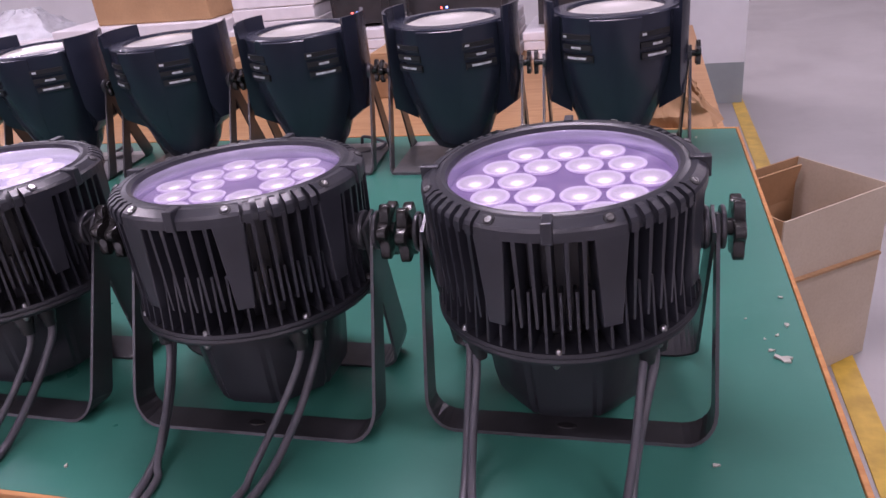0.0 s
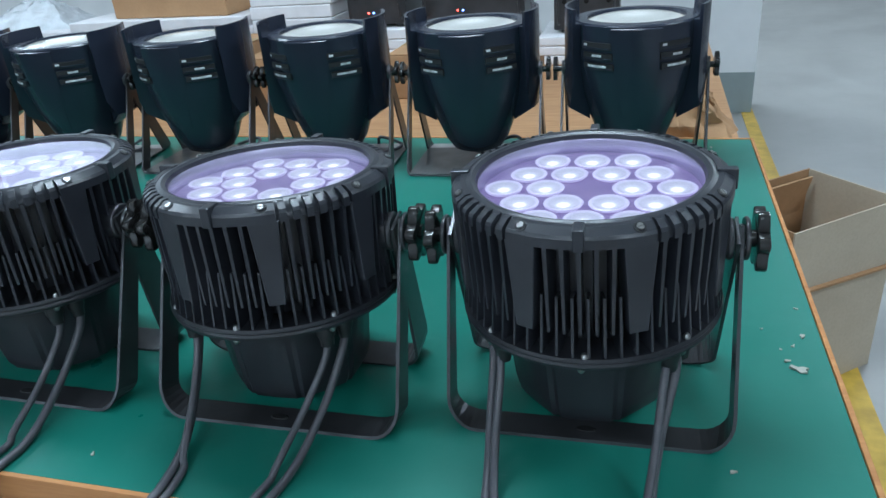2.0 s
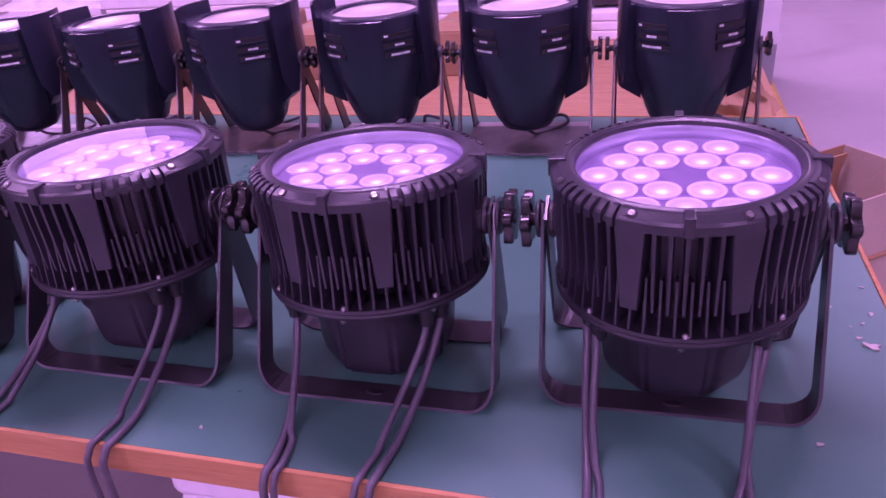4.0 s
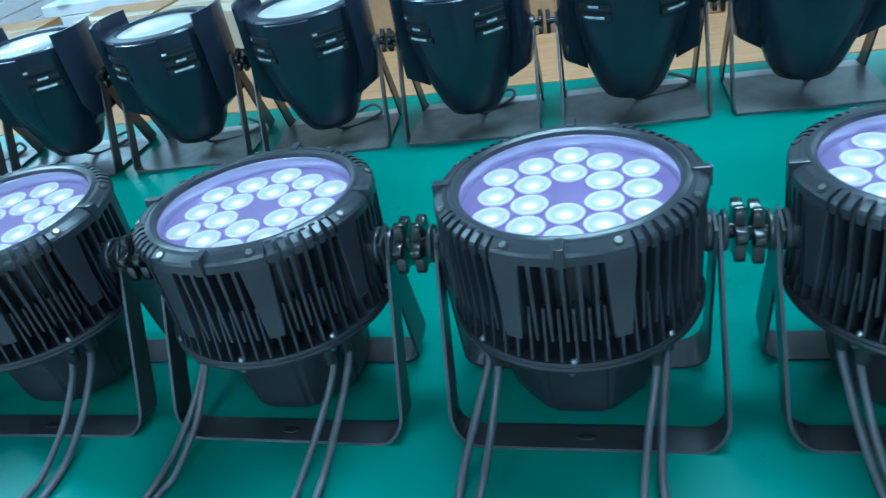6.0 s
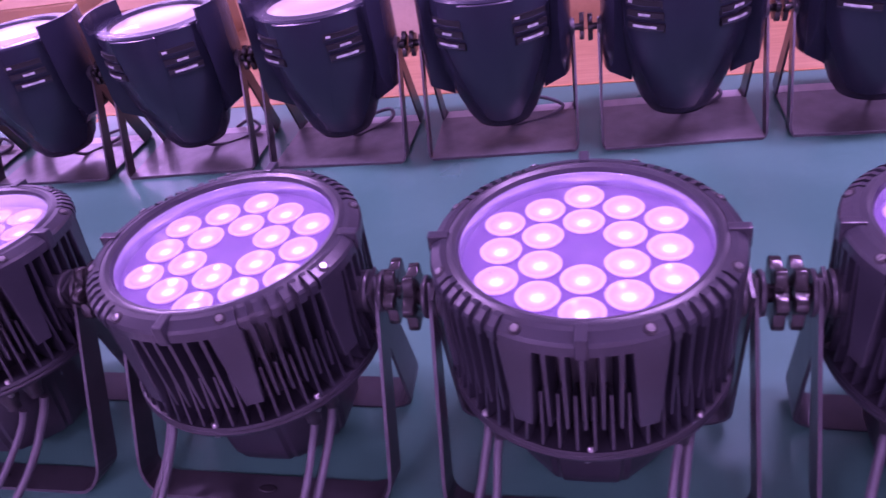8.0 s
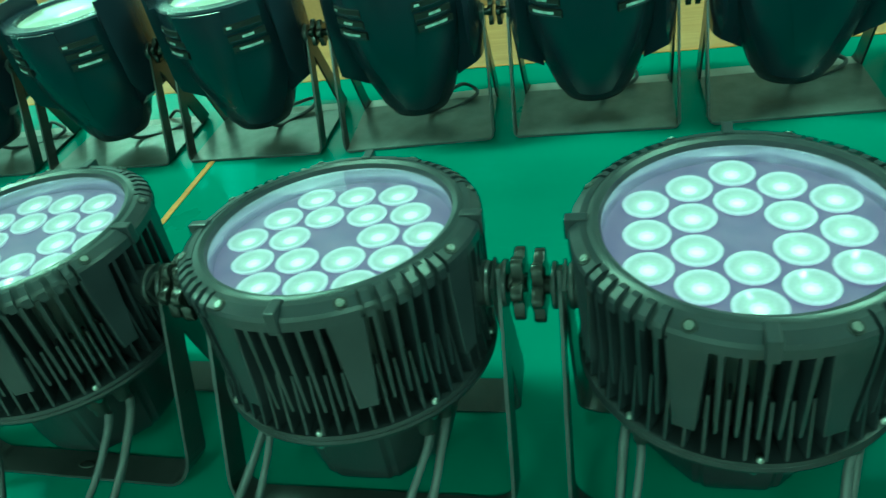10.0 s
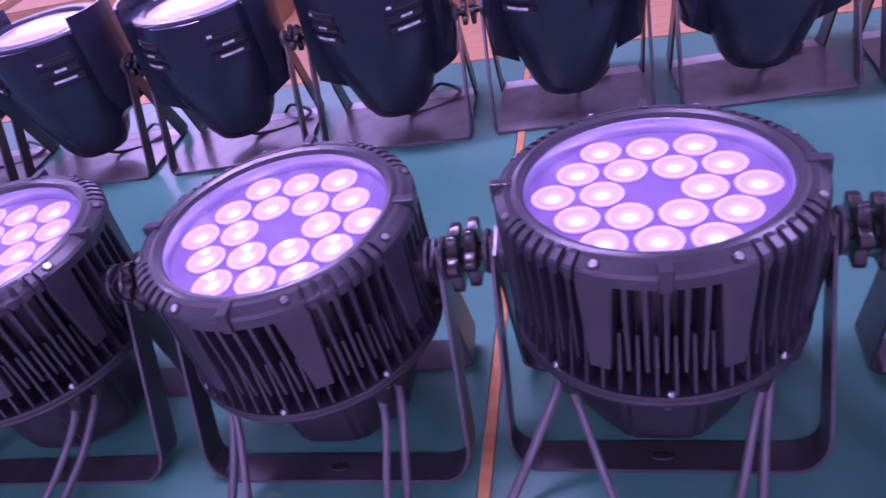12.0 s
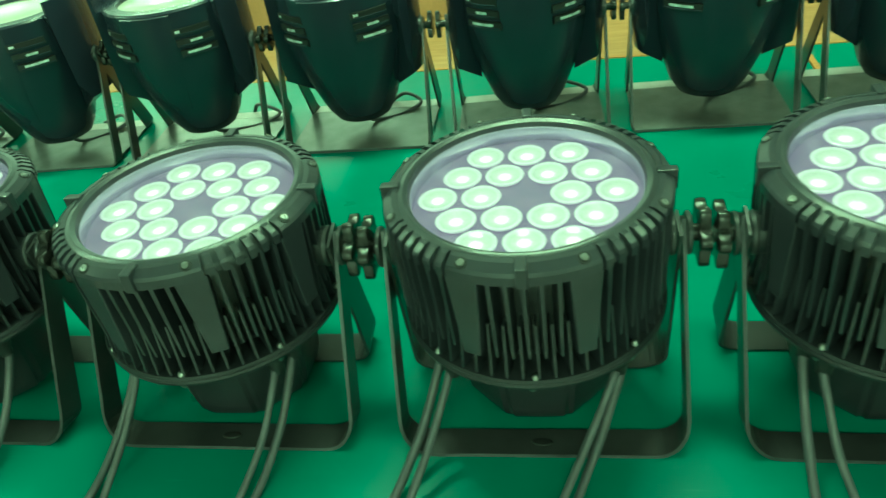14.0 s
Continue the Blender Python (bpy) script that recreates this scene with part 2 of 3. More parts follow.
def extrude_outline(outline, depth):
    """A flat outline in x and y, raised along z from 0 to depth."""
    bm = bmesh.new()
    low = [bm.verts.new((x, y, 0)) for x, y in outline]
    high = [bm.verts.new((x, y, depth)) for x, y in outline]
    bm.faces.new(list(reversed(low)))
    bm.faces.new(high)
    for i in range(len(outline)):
        j = (i + 1) % len(outline)
        bm.faces.new((low[i], low[j], high[j], high[i]))
    return bm


def strip_u(half, above, corner, width, thick, lean, pivot_z):
    """A U of flat bar that hangs from its pivots, leans by some degrees and lies flat on its foot."""
    lean = radians(lean)
    drop = pivot_z / math.cos(lean)
    path = [(-half, above), (-half, -drop + corner)]
    for i in range(1, 7):
        a = radians(180 + 90 * i / 6)
        path.append((-half + corner + corner * math.cos(a), -drop + corner + corner * math.sin(a)))
    path += [(-x, z) for x, z in reversed(path)]
    bm = bmesh.new()
    rows = []
    for i, (x, d) in enumerate(path):
        a = Vector(path[max(i - 1, 0)])
        b = Vector(path[min(i + 1, len(path) - 1)])
        t = (b - a).normalized()
        inward = Vector((-t.y, t.x))
        w = width * (0.5 if 0 < i < len(path) - 1 else 0.36)
        flat = min(1.0, max(0.0, (-d - (drop - corner)) / corner))
        turn = lean * (1 - flat)
        row = []
        for o, s in ((0, -w), (thick, -w), (thick, w), (0, w)):
            depth = d + inward.y * o
            row.append(bm.verts.new((x + inward.x * o, depth * math.sin(lean) + s * math.cos(turn), pivot_z + depth * math.cos(lean) - s * math.sin(turn))))
        rows.append(row)
    for p, q in zip(rows, rows[1:]):
        for j in range(4):
            k = (j + 1) % 4
            bm.faces.new((p[j], p[k], q[k], q[j]))
    bm.faces.new(rows[0])
    bm.faces.new(list(reversed(rows[-1])))
    return bm


def tube(points, radius, sides=8, steps=6):
    """A round cable along a smooth curve through the points."""
    pts = [Vector(p) for p in points]
    ext = [2 * pts[0] - pts[1], *pts, 2 * pts[-1] - pts[-2]]
    curve = []
    for i in range(1, len(ext) - 2):
        p0, p1, p2, p3 = ext[i - 1:i + 3]
        for s in range(steps):
            t = s / steps
            curve.append(0.5 * ((2 * p1) + (p2 - p0) * t + (2 * p0 - 5 * p1 + 4 * p2 - p3) * t * t + (3 * p1 - p0 - 3 * p2 + p3) * t ** 3))
    curve.append(pts[-1])
    bm = bmesh.new()
    rings = []
    side = Vector((1, 0, 0))
    for i, c in enumerate(curve):
        d = (curve[min(i + 1, len(curve) - 1)] - curve[max(i - 1, 0)]).normalized()
        u = (side - d * side.dot(d)).normalized()
        side = u
        v = d.cross(u)
        rings.append([bm.verts.new(c + radius * (math.cos(a) * u + math.sin(a) * v)) for a in (2 * math.pi * k / sides for k in range(sides))])
    for p, q in zip(rings, rings[1:]):
        for k in range(sides):
            bm.faces.new((p[k], p[(k + 1) % sides], q[(k + 1) % sides], q[k]))
    bm.faces.new(rings[0])
    bm.faces.new(rings[-1])
    return bm


def star_outline(lobes, outer, inner, steps=8):
    out = []
    for i in range(lobes * steps):
        a = 2 * math.pi * i / (lobes * steps)
        w = 0.5 + 0.5 * math.cos(lobes * a)
        r = inner + (outer - inner) * w ** 0.7
        out.append((r * math.cos(a), r * math.sin(a)))
    return out


def knob_mesh(lobes, outer, inner, thick):
    bm = extrude_outline(star_outline(lobes, outer, inner), thick)
    rim = [e for e in bm.edges if abs(e.verts[0].co.z - e.verts[1].co.z) < 1e-7]
    bmesh.ops.bevel(bm, geom=rim, offset=thick * 0.16, segments=2, affect="EDGES", profile=0.5)
    return bm


SIDEWAYS = pose(0, 0, 0, 0, 90, 0)

# ---- the hall ----
structure("floor", boxed(-12, 9, -4, 16, -0.12, 0), FLOOR, "grey worn epoxy workshop floor", "floor")
structure("ceiling", boxed(-12, 9, -4, 16, 3.2, 3.35), CEILING, "plain pale workshop ceiling", "ceiling")
structure("wall_south", boxed(-12, 9, -4.2, -4, 0, 3.2), WHITE_PAINT, "plain white workshop wall", "wall")
structure("wall_east", boxed(9, 9.2, -4, 16, 0, 3.2), WHITE_PAINT, "plain white workshop wall", "wall")
structure("wall_west", boxed(-12.2, -12, -4, 16, 0, 3.2), WHITE_PAINT, "plain white workshop wall", "wall")
structure("wall_far", boxed(-12, 9, 16, 16.2, 0, 3.2), WHITE_PAINT, "plain white far workshop wall", "wall")
wall = boxed(-3.6, 0.685, 4.52, 4.72, 0.235, 3.2)
box(wall, -12, -3.6, 4.52, 4.72, 0.235, 1.25)
box(wall, -12, -3.6, 4.52, 4.72, 2.65, 3.2)
structure("wall_north", wall, WHITE_PAINT, "white painted partition wall that ends beside the aisle", "wall")
window = tagged(new("window_1"), "long bright workshop window with white frame", "window", kind="structure")
for wx in [-12 + 1.4 * i for i in range(7)]:
    part("mullion", boxed(wx - 0.025, wx + 0.025, 4.58, 4.66, 1.25, 2.65, 0.003), WHITE_PAINT, window)
structure("baseboard", boxed(-12, 0.687, 4.517, 4.723, 0, 0.235), GREY_SKIRT, "grey painted foot of the partition wall", "baseboard")
structure("floor_line", boxed(0.635, 0.70, -4, 9, 0, 0.003), YELLOW_LINE, "worn yellow aisle line painted on the floor", "floor marking")


def workbench(x0, x1, y0, y1, label, joint_strip):
    """A bench with a rubber mat; joint_strip: the width of the strip at its far-east end, 0 for none."""
    root = new("workbench")
    root.matrix_world = pose((x0 + x1) / 2, (y0 + y1) / 2, 0)
    tagged(root, label, "workbench", "workbenches in a row")
    hx, hy = (x1 - x0) / 2, (y1 - y0) / 2
    part("tabletop", boxed(-hx + 0.012, hx - 0.008, -hy + 0.006, hy - 0.006, TABLE_Z - 0.034, TABLE_Z - 0.003, 0.002), PLYWOOD, root)
    part("rubber_mat", boxed(-hx + 0.0125, hx - joint_strip, -hy + 0.007, hy - 0.007, TABLE_Z - 0.003, TABLE_Z, 0.0008), GREEN_MAT, root, "green rubber mat with dust and scuffs")
    strips = [(-hx, hx, -hy, -hy + 0.006), (-hx, hx, hy - 0.006, hy), (-hx, -hx + 0.012, -hy + 0.006, hy - 0.006)]
    if joint_strip:
        strips.append((hx - joint_strip + 0.001, hx, -hy + 0.006, hy - 0.006))
    for a in strips:
        part("edge_strip", boxed(*a, TABLE_Z - 0.036, TABLE_Z + 0.0015, 0.001), PLYWOOD, root, "orange varnished wooden edge strip")
    for sx in (-1, 1):
        for sy in (-1, 1):
            part("leg", boxed(sx * (hx - 0.09) - 0.02, sx * (hx - 0.09) + 0.02, sy * (hy - 0.10) - 0.02, sy * (hy - 0.10) + 0.02, 0, TABLE_Z - 0.034, 0.003), TABLE_LEG, root)
    for sy in (-1, 1):
        part("rail", boxed(-hx + 0.11, hx - 0.11, sy * (hy - 0.10) - 0.015, sy * (hy - 0.10) + 0.015, TABLE_Z - 0.09, TABLE_Z - 0.034, 0.002), TABLE_LEG, root)
    return root


TABLE_FRONT, TABLE_REAR, JOINT = 0.528, 1.706, -2.540
workbench(JOINT, 0.325, TABLE_FRONT, TABLE_REAR, "workbench with green rubber mat and orange wooden edges", 0.007)
workbench(-5.40, JOINT - 0.0015, TABLE_FRONT, TABLE_REAR, "workbench with green mat, butted against the next bench", 0.0)

# ---- stage lights ----


BOARD_Z = 0.2510


PIVOT = 0.198


def slotted_screw(r):
    """A flat screw head with a cut slot: two half discs with a gap over a lower core."""
    bm = lathe([(0, 0.0006), (r * 0.96, 0.0006), (r, -0.0010), (0, -0.0020)], 14)
    for side in (-1, 1):
        rim = [(r * math.cos(radians(t)), side * max(r * 0.16, r * math.sin(radians(t)))) for t in range(8, 173, 16)]
        low = [bm.verts.new((x, y, 0.0004)) for x, y in rim]
        high = [bm.verts.new((x * 0.95, y * 0.97, 0.0017)) for x, y in rim]
        bm.faces.new(high)
        for i in range(len(rim)):
            j = (i + 1) % len(rim)
            bm.faces.new((low[i], low[j], high[j], high[i]))
    return bm


def driver_can():
    """The can under the flange: eight broad facets with a shallow flute between them, rounded in at its foot."""
    bm = bmesh.new()
    rings = []
    for r, z in ((0.001, 0.018), (0.070, 0.018), (0.079, 0.021), (0.0835, 0.029), (0.0865, 0.045), (0.0925, 0.105), (0.0955, 0.128)):
        ring = []
        for k in range(8):
            for off, cut in ((-19.0, 1.0), (0.0, 0.955), (19.0, 1.0), (22.5, 0.972)):
                a = radians(45 * k + off)
                rr = r * (cut if 0.02 < z < 0.12 else 1.0)
                ring.append(bm.verts.new((rr * math.cos(a), rr * math.sin(a), z)))
        rings.append(ring)
    for p, q in zip(rings, rings[1:]):
        for j in range(32):
            k = (j + 1) % 32
            bm.faces.new((p[j], p[k], q[k], q[j]))
    bm.faces.new(list(reversed(rings[0])))
    return bm


def led_par(m):
    """The short round spotlight with 18 lenses, a finned housing and a double yoke."""
    root = new("par_light")
    root.matrix_world = m
    tagged(root, "black finned metal stage spotlight with glowing LEDs, on a double yoke", "stage light", "LED spotlights in the front row")
    pivot = PIVOT
    # housing: driver can, flange and core
    can = driver_can()
    part("driver_can", can, HOUSING, root, "smooth tapered black driver can", 28)
    part("flange", lathe([(0.090, 0.127), (0.130, 0.127), (0.1360, 0.130), (0.1372, 0.1335), (0.1360, 0.1365), (0.1372, 0.1385), (0.1360, 0.142), (0.103, 0.143)], 96), HOUSING, root, smooth=40)
    part("core", lathe([(0.102, 0.138), (0.109, 0.19), (0.1135, 0.2565)], 64), HOUSING, root, smooth=60)
    upper = bmesh.new()
    box(upper, 0.112, 0.1362, -0.0021, 0.0021, 0.160, 0.2575)
    for v in upper.verts:
        if v.co.x > 0.12 and v.co.z < 0.2:
            v.co.x, v.co.z, v.co.y = 0.1325, 0.166, v.co.y * 0.6
    lower = bmesh.new()
    box(lower, 0.100, 0.1345, -0.0013, 0.0013, 0.141, 0.196)
    for v in lower.verts:
        if v.co.x > 0.12 and v.co.z > 0.18:
            v.co.x, v.co.z = 0.1285, 0.202
    up_me, low_me = mesh_of("fin", upper, BEZEL), mesh_of("fin", lower, BEZEL)
    FINS = 56
    for i in range(FINS):
        a = 360.0 * i / FINS
        if min(abs((a - 22.5 - 45 * k + 180) % 360 - 180) for k in range(8)) > 6.5:
            shared("fin", up_me, root, pose(0, 0, 0, 0, 0, a))
        shared("fin", low_me, root, pose(0, 0, 0, 0, 0, a + 180.0 / FINS))
    # eight tapered ribs below the screws
    rib = bmesh.new()
    front = [(-0.0155, 0.2565), (0.0155, 0.2565), (0.0088, 0.168), (-0.0088, 0.168)]
    outer = [rib.verts.new((0.1395 - abs(y) * 0.08 - (0.2565 - z) * 0.02, y, z)) for y, z in front]
    inner = [rib.verts.new((0.1145, y * 0.9, z)) for y, z in front]
    rib.faces.new(outer)
    for i in range(4):
        j = (i + 1) % 4
        rib.faces.new((outer[i], inner[i], inner[j], outer[j]))
    bmesh.ops.bevel(rib, geom=[e for e in rib.edges if all(v in outer for v in e.verts)], offset=0.0012, segments=2, affect="EDGES", profile=0.5)
    rib_me = mesh_of("rib", rib, BEZEL)
    # front ring with four smooth plates, four combs of teeth, tabs and screws
    ring = part("bezel", lathe([(0.1115, 0.232), (0.1118, 0.262), (0.1135, 0.2715), (0.118, 0.2735), (0.1225, 0.2725), (0.1325, 0.2645), (0.1355, 0.2590), (0.1355, 0.2555), (0.112, 0.2555)], 96), BEZEL, root, "dark grey cast front ring", 35)
    plate_profile = [(0.1235, 0.2724), (0.1290, 0.2722), (0.1372, 0.2672), (0.1390, 0.2640), (0.1390, 0.2550), (0.1280, 0.2550)]
    plate_me = mesh_of("plate", lathe(plate_profile, 14, -28, 28, closed=True), BEZEL)
    tooth_me = mesh_of("tooth", lathe(plate_profile, 1, -1.5, 1.5, closed=True), BEZEL)
    tab_me = mesh_of("tab", boxed(0.122, 0.1418, -0.0050, 0.0050, 0.2540, 0.2745, 0.0012), BEZEL)
    bolt_me = mesh_of("screw", slotted_screw(0.0034), CHROME, 30)
    # dark disc below each screw, coloured like the shade of a recess
    recess_me = mesh_of("screw_recess", lathe([(0, 0.0004), (0.0054, 0.0004), (0.0058, -0.0004), (0, -0.0020)], 16), HOLE_SHADE)
    dome_me = mesh_of("cap_nut", lathe([(0, 0.0036), (0.0022, 0.0030), (0.0035, 0.0010), (0.0037, -0.002)], 12), CHROME, 60)
    for k in range(8):
        a = 22.5 + 45 * k
        shared("rib", rib_me, root, pose(0, 0, 0, 0, 0, a))
        shared("screw_recess", recess_me, ring, pose(0, 0, 0, 0, 0, a) @ pose(0.1331, 0, 0.2700, 0, 30))
        shared("screw", bolt_me, ring, pose(0, 0, 0, 0, 0, a) @ pose(0.1331, 0, 0.2702, 0, 30) @ pose(0, 0, 0, 0, 0, 47 * k))
        shared("cap_nut", dome_me, root, pose(0, 0, 0, 0, 0, 45 * k) @ pose(0.1312, 0, 0.1272, 180))
        shared("screw", dome_me, root, pose(0, 0, 0, 0, 0, 45 * k + 1.5) @ pose(0.1325, 0, 0.1432))
    for k in range(4):
        a = 90 * k
        shared("plate", plate_me, ring, pose(0, 0, 0, 0, 0, a))
        shared("tab", tab_me, ring, pose(0, 0, 0, 0, 0, a))
        for i in range(6):
            shared("tooth", tooth_me, ring, pose(0, 0, 0, 0, 0, a + 45 + (i - 2.5) * 5.6))
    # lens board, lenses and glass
    board = part("led_board", lathe([(0, 0), (0.1112, 0)], 64), BOARD, root, "moulded lens tray with an added violet glow for stray LED light", m=pose(0, 0, BOARD_Z))
    part("inner_ring", lathe([(0.1112, 0.2502), (0.1114, 0.2655), (0.1120, 0.2665)], 64), REFLECTOR, root, "bright inner wall of the lamp head", 60)
    lens = lathe([(0.0178, -0.0030), (0.0192, -0.0016), (0.0197, -0.0002), (0.0189, 0.0006), (0.0168, 0.0002), (0.0120, -0.0016), (0.0050, -0.0028), (0, -0.0030)], 28)
    lens_me = mesh_of("led_lens", lens, LED_GLOW, 60)
    pitch = 0.0434
    seats = [(pitch, 60 * i) for i in range(6)] + [(pitch * 2, 60 * i) for i in range(6)] + [(pitch * 1.732, 60 * i + 30) for i in range(6)]
    for r, a in seats:
        shared("led_lens", lens_me, board, pose(r * math.cos(radians(a)), r * math.sin(radians(a)), 0.0034))
    glass = part("front_glass", lathe([(0, 0.2690), (0.1128, 0.2690)], 64), GLASS, root, "clear front glass")
    glass.visible_shadow = False
    # pivots and star knobs at both sides
    washer_me = mesh_of("washer", lathe([(0, 0), (0.0205, 0), (0.0215, 0.0012), (0.0215, 0.0032), (0.0205, 0.0045), (0, 0.0045)], 32), STEEL, 40)
    boss_me = mesh_of("boss", lathe([(0, 0), (0.022, 0), (0.020, 0.0255), (0, 0.0255)], 24), HOUSING, 40)
    bolt_long = mesh_of("pivot_bolt", lathe([(0, 0), (0.0085, 0), (0.0085, 0.0215), (0, 0.0215)], 20), KNOB, 40)
    knob_me = mesh_of("knob", knob_mesh(6, 0.033, 0.0215, 0.0105), KNOB, 40)
    for s in (-1, 1):
        turn = pose(0, 0, 0, 0, 0, 0 if s > 0 else 180)
        shared("boss", boss_me, root, turn @ pose(0.112, 0, pivot) @ SIDEWAYS)
        shared("washer", washer_me, root, turn @ pose(0.1318, 0, pivot) @ SIDEWAYS)
        shared("washer", washer_me, root, turn @ pose(0.1477, 0, pivot) @ SIDEWAYS)
        shared("pivot_bolt", bolt_long, root, turn @ pose(0.1480, 0, pivot) @ SIDEWAYS)
        shared("knob", knob_me, root, turn @ pose(0.1575, 0, pivot) @ SIDEWAYS @ pose(0, 0, 0, 0, 0, 17 if s > 0 else 40))
    gland_me = mesh_of("cable_gland", lathe([(0, 0), (0.0105, 0), (0.0105, -0.010), (0.008, -0.016), (0.0075, -0.024), (0, -0.024)], 10), BLACK_PLASTIC, 40)
    for s in (-1, 1):
        shared("cable_gland", gland_me, root, pose(s * 0.082, -0.088, 0.128))
        shared("cable_gland", gland_me, root, pose(s * 0.094, -0.066, 0.128))
    return root


# each spotlight of the front row: x, y, lift, tilt and roll of its head, turn, lean of the front and of the rear yoke, sway of the front yoke
FRONT_ROW = [
    (0.0484, 0.7678, -0.0006, 1.5, -1.1, 1.1, 19, 25.5, 0.003),
    (-0.2958, 0.7601, -0.0017, -2.8, -0.4, 0.7, 26, 13.3, 0.008),
    (-0.6382, 0.7580, 0.0003, -1.3, -0.2, -0.4, 26.5, 10, 0.006),
    (-0.9841, 0.7623, -0.0003, -2.4, 0.2, -1.0, 27, 12.5, 0.005),
    (-1.3264, 0.7593, 0.0023, 1.0, 0.0, 0.9, 26, 13, 0.004),
    (-1.6727, 0.7656, 0.0028, 0.8, 0.2, 0.1, 26, 14, 0.003),
    (-2.0152, 0.7619, 0.0072, -4.8, -0.1, 0.7, 26, 13, 0.003),
    (-2.3585, 0.7689, 0.0057, -1.8, 0.2, -0.9, 22, 16, -0.002),
    (-2.6998, 0.7645, 0.0031, 1.6, -1.1, -0.0, 24, 19.5, 0.009),
    (-3.0416, 0.7634, -0.0008, 1.5, -0.6, 1.3, 25, 11.5, 0.004),
    (-3.3850, 0.7650, -0.0040, 0.5, 0.0, 0.6, 26, 14, 0.003),
    (-3.7270, 0.7650, 0.0000, -1.0, 0.0, -0.4, 26, 13, 0.003),
]
HEAD = pose(0, 0, -0.0025) @ Matrix.Diagonal((0.972, 0.972, 1, 1))
STILL = ("boss", "washer", "pivot_bolt", "knob")


def add_yokes(lamp, pivot, front_lean, rear_lean, sway):
    front = strip_u(0.1470, 0.016, 0.032, 0.033, 0.0035, front_lean, pivot)
    for v in front.verts:
        v.co.x += sway * max(0.0, 1 - v.co.z / pivot)
    part("yoke", front, STEEL, lamp, "black painted flat steel yoke")
    part("yoke", strip_u(0.1425, 0.016, 0.032, 0.048, 0.0035, -rear_lean, pivot), STEEL, lamp, "black painted flat steel yoke")
    slot = lathe([(0, 0.0012), (0.006, 0.001), (0.0075, 0), (0, 0)], 14)
    bmesh.ops.scale(slot, vec=(1.5, 0.7, 1), verts=slot.verts[:])
    # raised dark oval, its colour standing in for the shaded slot hole
    part("slot", slot, HOLE_SHADE, lamp, m=pose(sway, -pivot * math.tan(radians(front_lean)), 0.0042))


first = led_par(pose(FRONT_ROW[0][0], FRONT_ROW[0][1], TABLE_Z))
for child in first.children:
    if not child.name.startswith(STILL):
        child.matrix_basis = HEAD @ child.matrix_basis
front_lamps = [first] + [copy_thing(first, pose(x, y, TABLE_Z, 0, 0, turn)) for x, y, lift, tilt, roll, turn, *_ in FRONT_ROW[1:]]
first.matrix_world = pose(FRONT_ROW[0][0], FRONT_ROW[0][1], TABLE_Z, 0, 0, FRONT_ROW[0][5])
for lamp, (x, y, lift, tilt, roll, turn, front_lean, rear_lean, sway) in zip(front_lamps, FRONT_ROW):
    nod = pose(0, 0, PIVOT + lift, 0, roll, 0) @ pose(0, 0, 0, tilt) @ pose(0, 0, -PIVOT)
    for child in lamp.children:
        spin = pose(0, 0, 0, 0, 0, 30) if child.name.startswith("led_board") and -1.8 < x < -0.6 else Matrix()
        child.matrix_basis = nod @ child.matrix_basis @ spin
    add_yokes(lamp, PIVOT + lift, front_lean, rear_lean, sway)


